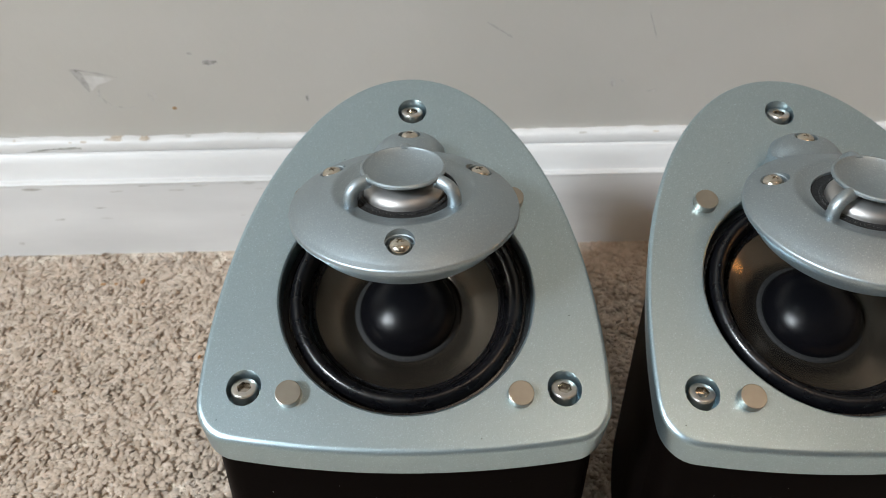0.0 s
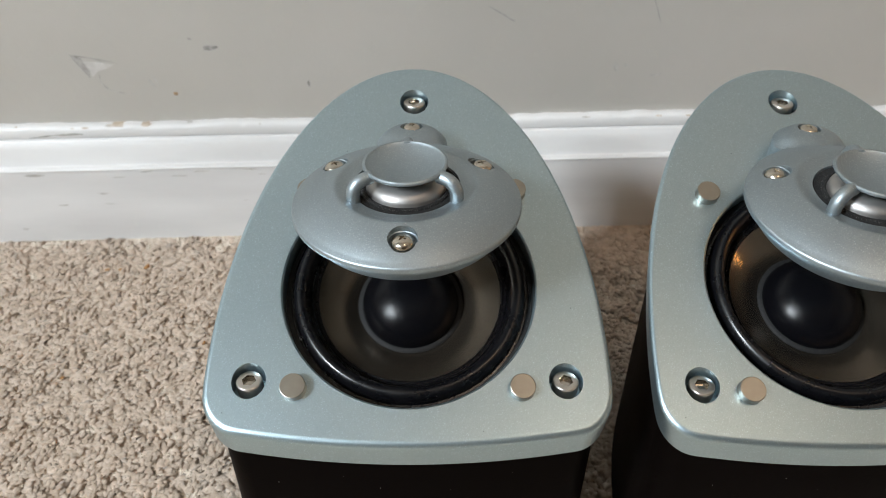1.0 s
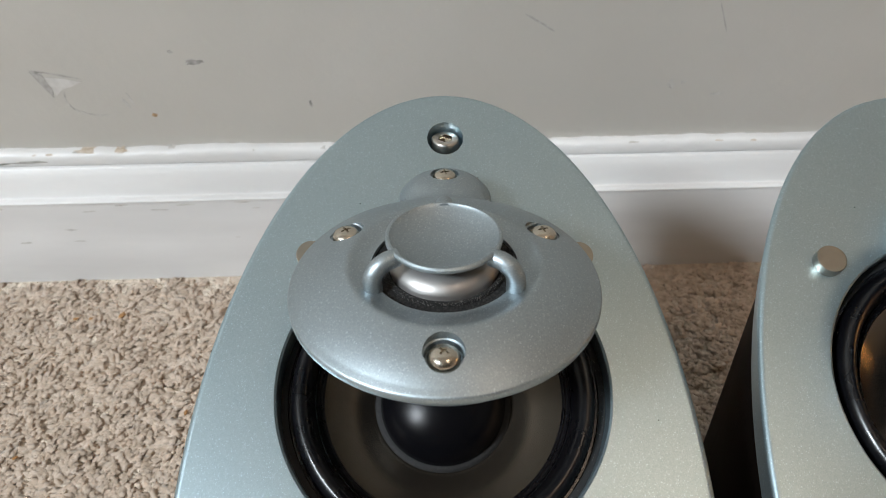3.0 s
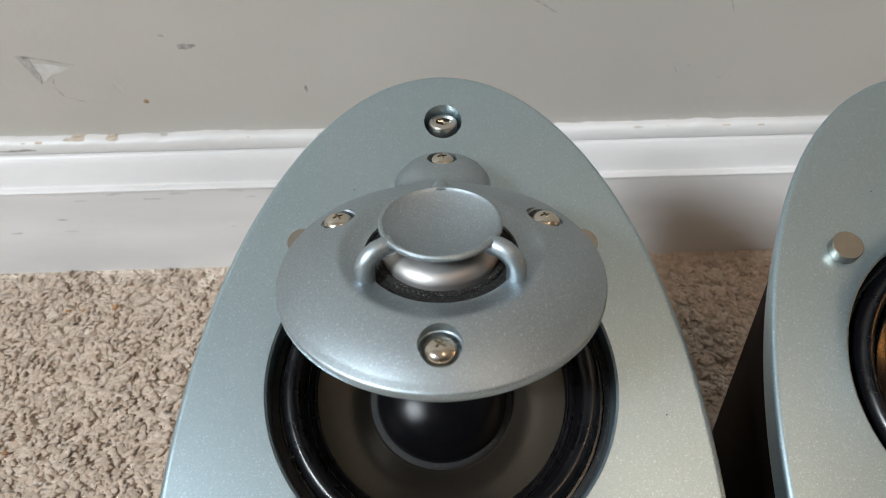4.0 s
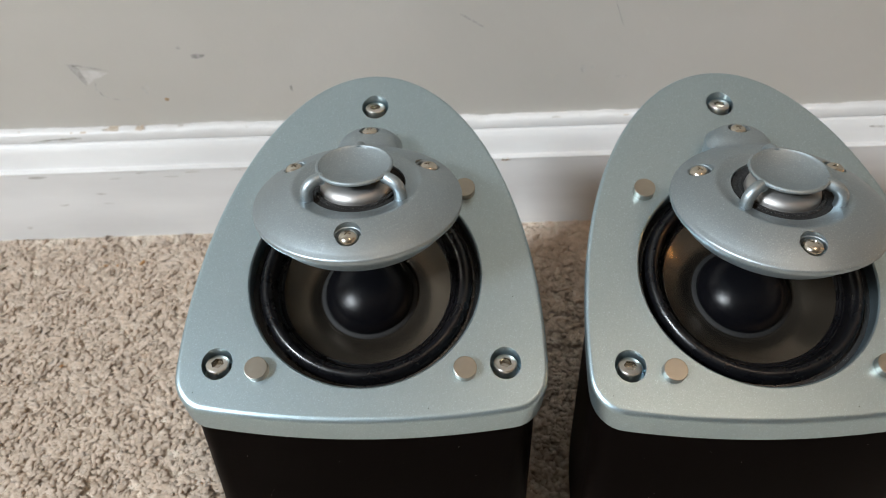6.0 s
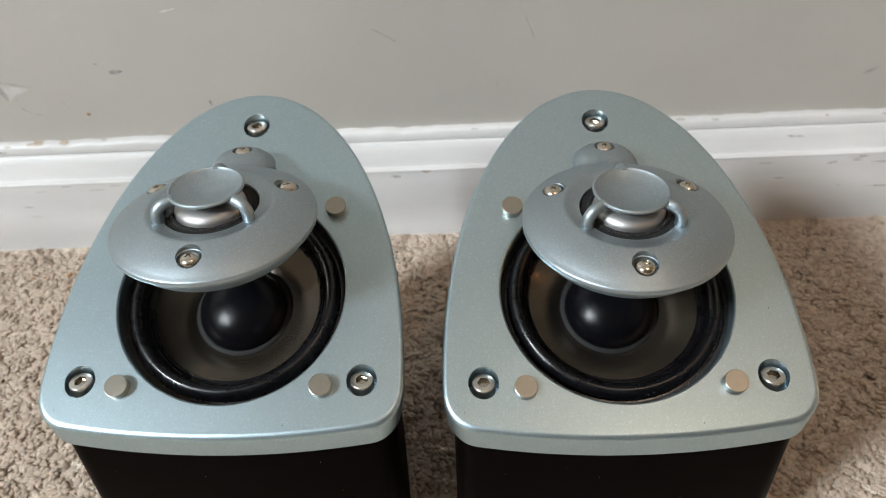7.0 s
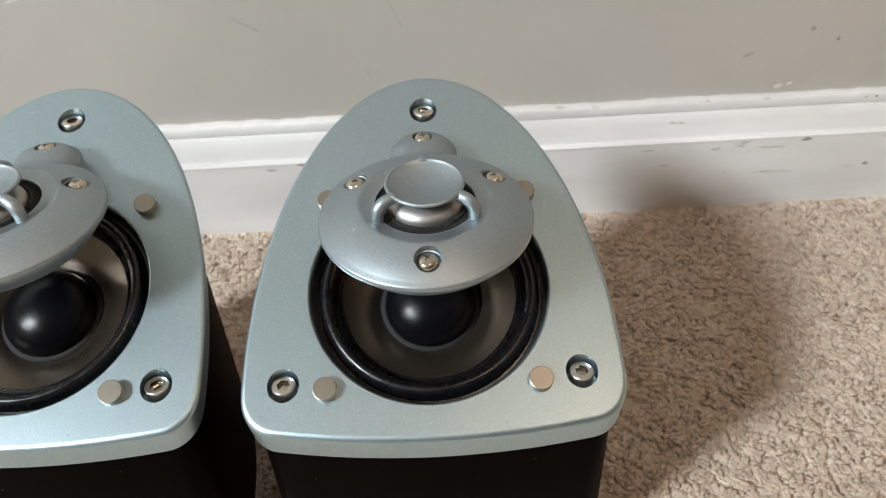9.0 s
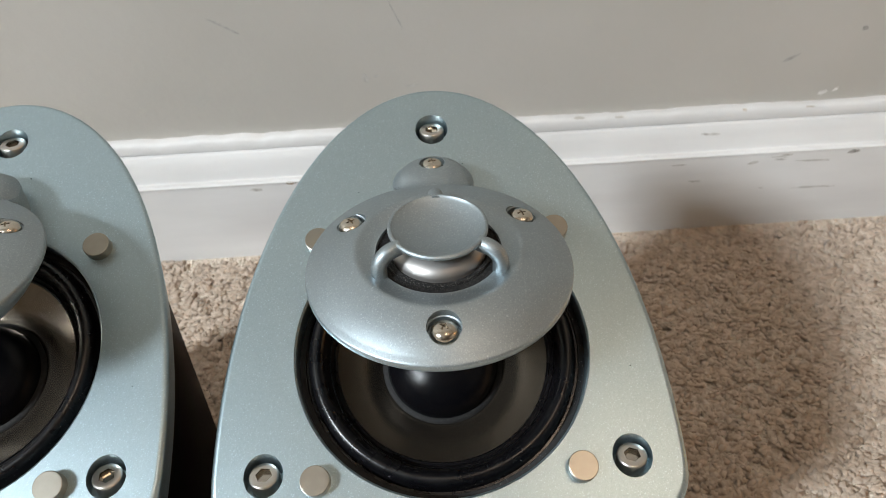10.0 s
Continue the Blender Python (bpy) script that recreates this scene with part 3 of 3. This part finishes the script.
def loudspeaker():
    body = tagged(new("loudspeaker"), "small satellite loudspeaker with silver-blue top plate and black cabinet", "loudspeaker", "pair of loudspeakers")
    # cabinet
    rings = [[(x, y, -0.0022) for x, y in plan(0.006)], [(x, y, 0.002) for x, y in plan(0.0035)], on_plate(0.0044, 0.0147), on_plate(0.007, 0.0141)]
    part("cabinet", loft(rings, cap=(True, False)), CABINET, body, "black satin cabinet")
    part("top_plate", top_plate(), FACE, body, "silver-blue metallic top plate with rounded rim")
    # woofer, in the plate's frame
    wf = plate @ Matrix.Translation((*WOOF, 0))
    prof = smooth_curve([(0.0384, -0.0122), (0.0389, -0.0107), (0.0395, -0.0098), (0.0401, -0.0103), (0.0408, -0.0096), (0.0411, -0.0086), (0.0416, -0.0090), (0.0421, -0.0072), (0.0431, -0.0040), (0.0446, -0.0024), (0.0462, -0.0021), (0.0478, -0.0033), (0.0488, -0.0058), (0.0493, -0.0088)], 4)
    prof += [(0.0530, -0.0092), (0.0530, -0.0115), (0.0400, -0.0135), (0.0384, -0.0135)]
    woofer = part("woofer", turned(prof, 96, close_u=True), RUBBER, body, "woofer with glossy black rubber surround", wf)
    part("gasket", turned([(0.0501, -0.0088), (0.0503, -0.0082), (0.0524, -0.0082), (0.0524, -0.0100), (0.0501, -0.0100)], 96, close_u=True), BLACK, woofer)
    cone = smooth_curve([(0.0396, -0.0104), (0.036, -0.0128), (0.030, -0.0168), (0.0255, -0.0203), (0.0218, -0.0232)], 4)
    part("cone", turned(cone + [(0.0218, -0.0246), (0.0396, -0.0120)], 96, close_u=True), CONE, woofer, "dark grey glossy cone")
    part("glue_ring", turned([(0.0206, -0.0216), (0.0211, -0.0211), (0.0220, -0.0212), (0.0227, -0.0216), (0.0231, -0.0220), (0.0225, -0.0236), (0.0206, -0.0230)], 96, close_u=True), GLUE, woofer)
    cap = [(0.0214, -0.0218), (0.0209, -0.0206)]
    for k in range(1, 14):
        a = k / 14
        cap.append((0.0209 * math.cos(a * math.pi / 2), -0.0206 + 0.0132 * math.sin(a * math.pi / 2) ** 1.1))
    cap.append((0.0003, -0.0074))
    part("dust_cap", turned(cap, 72, cap=(True, True)), CAP, woofer, "black domed dust cap")
    # fixings on the plate
    sm = mesh_of(socket_screw(), "screw", STEEL)
    sm.materials.append(SOCKET)
    for f in sm.polygons:
        if f.center.z < -0.0001 and f.center.to_2d().length < 0.00275:
            f.material_index = 1
    for u, v in SCREWS:
        part("screw", sm, STEEL, body, "", Matrix.Translation(plate @ Vector((u, v - 0.0003, -0.0004))) @ Matrix.Rotation(u * 40 + v * 9 + 0.3, 4, "Z"))
    mm = mesh_of(turned([(0.005, -0.0003), (0.005, 0.0035), (0.00492, 0.0038), (0.0047, 0.0039)], 40, cap=(True, True)), "magnet", NICKEL, angle=14)
    for u, v in MAGNETS:
        part("magnet", mm, NICKEL, body, "nickel-plated disc magnet", plate @ Matrix.Translation((u, v, 0)))
    # tweeter housing
    pod = plate @ pose(-0.0006, 0.0625, 0.0403, -26.03, -1.09, 0.0)
    house = saucer(body)
    house.matrix_basis = pod
    bowl = [(0.0422, -0.0072), (0.0416, -0.0092)] + smooth_curve([(0.0406, -0.0106), (0.0366, -0.0154), (0.029, -0.0203), (0.017, -0.0233), (0.004, -0.0241)], 4) + [(0.0004, -0.0241)]
    part("bowl", turned(bowl, 96, cap=(False, True)), POD, house, "grey-blue rounded underside")
    lobe = [(0.0152, -0.0085), (0.0155, -0.012), (0.0160, -0.032)]
    part("stem", moved(turned(lobe, 64), Matrix.Translation((0, 0.0492, 0.0))), POD, house)
    part("felt_ring", turned([(0.0140, -0.003), (0.0142, 0.0006), (0.0152, 0.0010), (0.0188, 0.0004), (0.0206, 0.0008), (0.0206, -0.003)], 72, close_u=True), FELT, house, "black felt ring")
    part("surround", turned([(0.0152, 0.0002), (0.0156, 0.0013), (0.0163, 0.0017), (0.0171, 0.0014), (0.0175, 0.0002)], 72, close_u=True), SPECKLED, house, "black speckled tweeter surround")
    rib = bmesh.new()
    bmesh.ops.create_uvsphere(rib, u_segments=20, v_segments=12, radius=1, matrix=Matrix.Translation((0, 0.0402, -0.0032)) @ Matrix.Diagonal((0.0021, 0.0030, 0.0014, 1)))
    part("rib", rib, POD, house)
    dome = [(0.0154, 0.0), (0.0153, 0.0010)] + [(0.0152 * math.cos(a) ** 0.6, 0.0012 + 0.0055 * math.sin(a) ** 0.9) for a in [math.pi / 2 * k / 16 for k in range(16)]] + [(0.0002, 0.0067)]
    part("dome", turned(dome, 72, cap=(False, True)), DOME, house, "bright brushed aluminium tweeter dome")
    dish = smooth_curve([(0.0004, 0.0076), (0.005, 0.0081), (0.010, 0.0094), (0.0137, 0.0111), (0.0149, 0.0120)], 5)
    dish += [(0.0155, 0.0120), (0.0160, 0.0116), (0.0160, 0.0109), (0.0156, 0.0104)] + smooth_curve([(0.0146, 0.0100), (0.010, 0.0083), (0.005, 0.0073), (0.0004, 0.0070)], 5)
    part("reflector", turned(dish, 72, cap=(True, True)), POD, house, "grey-blue dished reflector over the tweeter")
    path = [(0.0220, 0.0, 0.0010), (0.0220, 0.0, 0.003)]
    for k in range(9):
        a = math.pi / 2 * k / 8
        path.append((0.0164 + 0.0056 * math.cos(a), 0.0, 0.0042 + 0.0052 * math.sin(a)))
    path += [(0.0152, 0.0, 0.0095), (0.0143, 0, 0.0095)]
    am = mesh_of(tube([(x, 0.0, z) for x, _, z in path], 0.0026), "arm", POD)
    for a in (-30, 90, 210):
        part("arm", am, POD, house, "", Matrix.Rotation(radians(a), 4, "Z"))
    cm = cross_screw()
    for x, y, turn in ((0, -0.0338, 0.9), (0.0293, 0.0169, 0.3), (-0.0293, 0.0169, 0.6), (0, 0.0540, 0.2)):
        part("screw", cm, STEEL, house, "", Matrix.Translation((x, y, 0.0001 if y < 0.04 else -0.0024)) @ Matrix.Rotation(turn, 4, "Z"))
    # lint caught on the surround, and grit on the plate
    rng = random.Random(11)
    bm = bmesh.new()
    for k in range(100):
        a = radians(rng.triangular(-95, 60, -25))
        r = rng.choice((rng.uniform(0.0503, 0.0522), rng.uniform(0.0478, 0.0489), rng.uniform(0.0504, 0.0520)))
        h = -0.0081 if r > 0.049 else -0.0030
        size = rng.uniform(0.00005, 0.00014)
        m = wf @ Matrix.Translation((r * math.cos(a), r * math.sin(a), h - (max(0, r - 0.0478) * 2.4 if r < 0.049 else 0))) @ Euler((rng.random() * 3, rng.random() * 3, rng.random() * 3)).to_matrix().to_4x4()
        bmesh.ops.create_cube(bm, size=1, matrix=m @ Matrix.Diagonal((size * rng.uniform(1, 3), size, size, 1)))
    for k in range(12):
        x, z = rng.uniform(-0.06, 0.06), rng.uniform(0.03, 0.10)
        size = rng.uniform(0.00004, 0.00009)
        bmesh.ops.create_cube(bm, size=1, matrix=Matrix.Translation((x, -0.0197 - 0.0046 * (1 - (x / 0.066) ** 2) + 0.0040, z)) @ Matrix.Diagonal((size * 2, size * 4, size, 1)))
    lint = part("lint", bm, LINT, body, "pale dust specks", smooth=False)
    lint["kind"] = "stuff"
    for u, v in ((-0.071, -0.0135), (0.029, -0.0205), (0.012, 0.118), (-0.03, 0.107), (0.066, 0.03)):
        part("grit", GRIT_MESH, BLACK, body, "", plate @ Matrix.Translation((u, v, 0.0001)))
    return body


GRIT_MESH = mesh_of(turned([(0.00022, -0.0001), (0.0002, 0.00008), (0.0001, 0.00016)], 7, cap=(True, True)), "grit", BLACK)
first = loudspeaker()
second = copy_thing(first, pose(0.2004, 0.2312, 0, 0, -0.81, 0.02))
for o in second.children:
    if o.name.startswith("tweeter_housing"):   # this one is mounted a little flatter
        o.matrix_basis = plate @ pose(0.0007, 0.0604, 0.0377, -22.63, 1.2, 0.42)
first.matrix_basis = pose(0.0205, 0.2343, 0, 0, 0.39, -0.59)

# ---- carpet pile round the speakers ----
def carpet_pile():
    rng = np.random.default_rng(4)
    step = 0.0058
    gx, gy = np.meshgrid(np.arange(-0.44, 0.70, step), np.arange(0.195, 0.513, step))
    p = np.stack([gx.ravel(), gy.ravel()], 1) + rng.uniform(-0.0025, 0.0025, (gx.size, 2))
    keep = np.ones(len(p), bool)
    for cx, cy in ((0.0205, 0.2343), (0.2004, 0.2312)):
        x, y = p[:, 0] - cx, p[:, 1] - cy
        keep &= ~((np.abs(x) < 0.074) & (y > -0.022) & (y < 0.135) & ((x / 0.075) ** 2 + (np.maximum(y, 0) / 0.139) ** 2 < 1))
    edge = Y1 - 0.0195 + 0.0285 * (p[:, 0] - 0.1)     # the skirting board's face
    keep &= p[:, 1] < edge
    p, edge = p[keep], edge[keep]
    # each tuft is a bundle of yarn ends that lean together
    fx, fy = p[:, 0] * 260, p[:, 1] * 260
    lean = np.stack([np.sin(fx * 0.9 + 2.1 * np.sin(fy * 0.7)), np.sin(fy * 1.1 + 1.7 * np.sin(fx * 0.6 + 1))], 1) * 0.0010
    lean += rng.normal(0, 0.0026, (len(p), 2)) + np.array([0.0003, -0.0008])
    top = rng.uniform(-0.0007, 0.0005, len(p)) + 0.0006 * np.sin(p[:, 0] * 90 + 3 * np.sin(p[:, 1] * 70)) - 0.0022 * np.exp(-(edge - p[:, 1]) / 0.010)
    ends = 9
    p, lean, top, edge = (np.repeat(v, ends, 0) for v in (p, lean, top, edge))
    n = len(p)
    turn, out = rng.uniform(0, 2 * np.pi, n), np.sqrt(rng.uniform(0, 1, n))
    disc = np.stack([np.cos(turn) * out, np.sin(turn) * out], 1) * 0.0036
    top = top - 0.0005 * out ** 2 + rng.uniform(-0.0002, 0.0002, n)
    sway = lean + rng.normal(0, 0.0014, (n, 2))
    rad = rng.uniform(0.0015, 0.0026, n)
    a0 = rng.uniform(0, 6.28, n)
    sides, shape = 3, ((0.0, 1.25), (0.7, 1.2), (0.92, 0.95), (1.0, 0.5))
    levels = len(shape)
    verts = np.zeros((n, levels * sides, 3))
    for k, (f, w) in enumerate(shape):
        for s in range(sides):
            a = a0 + 2 * np.pi * s / sides + f * 0.5
            verts[:, k * sides + s, 0] = p[:, 0] + disc[:, 0] * (1 + 0.2 * f) + sway[:, 0] * f ** 1.4 + rad * w * np.cos(a)
            verts[:, k * sides + s, 1] = np.minimum(p[:, 1] + disc[:, 1] * (1 + 0.2 * f) + sway[:, 1] * f ** 1.4 + rad * w * np.sin(a), edge + 0.0010)
            verts[:, k * sides + s, 2] = np.minimum(-0.0040, top - 0.0025) * (1 - f) + top * f
    quads = []
    for k in range(levels - 1):
        for s in range(sides):
            t = (s + 1) % sides
            quads.append((k * sides + s, k * sides + t, (k + 1) * sides + t, (k + 1) * sides + s))
    quads = np.array(quads)
    base = np.arange(n) * levels * sides
    q = (base[:, None, None] + quads[None]).reshape(-1, 4)
    c = base[:, None] + np.arange((levels - 1) * sides, levels * sides)[None]
    me = bpy.data.meshes.new("carpet_pile")
    me.vertices.add(n * levels * sides)
    me.vertices.foreach_set("co", verts.ravel())
    loops = np.concatenate([q.ravel(), c.ravel()])
    me.loops.add(len(loops))
    me.loops.foreach_set("vertex_index", loops.astype(np.int32))
    counts = np.concatenate([np.full(len(q), 4), np.full(len(c), sides)])
    me.polygons.add(len(counts))
    me.polygons.foreach_set("loop_start", np.concatenate([[0], np.cumsum(counts)[:-1]]).astype(np.int32))
    me.update(calc_edges=True)
    me.validate()
    me.materials.append(CARPET)
    me.shade_smooth()
    return tagged(new("carpet_pile", me), "beige cut pile carpet yarn tufts", "carpet", kind="stuff")


carpet_pile()


# ---- bits lying on the carpet ----
def crumb(x, y, size, turn, mat, label):
    """A small ragged crumb caught in the pile."""
    rng = random.Random(int(x * 1e5))
    bm = bmesh.new()
    bmesh.ops.create_icosphere(bm, subdivisions=2, radius=size)
    for v in bm.verts:
        v.co *= 0.75 + 0.5 * rng.random()
        v.co.x *= 1.7
        v.co.z *= 0.6
    ob = tagged(part("crumb", bm, mat), label, "crumb", "crumbs on the carpet")
    ob.matrix_basis = pose(x, y, 0.0004, 0, 0, turn)
    return ob


CRUMB = material("orange brown crumb", (0.42, 0.22, 0.08), 0.8)
mottle(CRUMB, 900, (0.3, 0.15, 0.05), (0.5, 0.28, 0.12))
for x, y, size, turn in ((-0.2027, 0.4482, 0.0010, 20), (-0.1931, 0.4480, 0.0011, -15), (-0.1751, 0.4509, 0.0016, 70), (-0.1975, 0.3478, 0.0009, 35), (-0.1171, 0.3754, 0.0010, 80)):
    crumb(x, y, size, turn, CRUMB, "tiny orange-brown crumb caught in beige carpet pile")
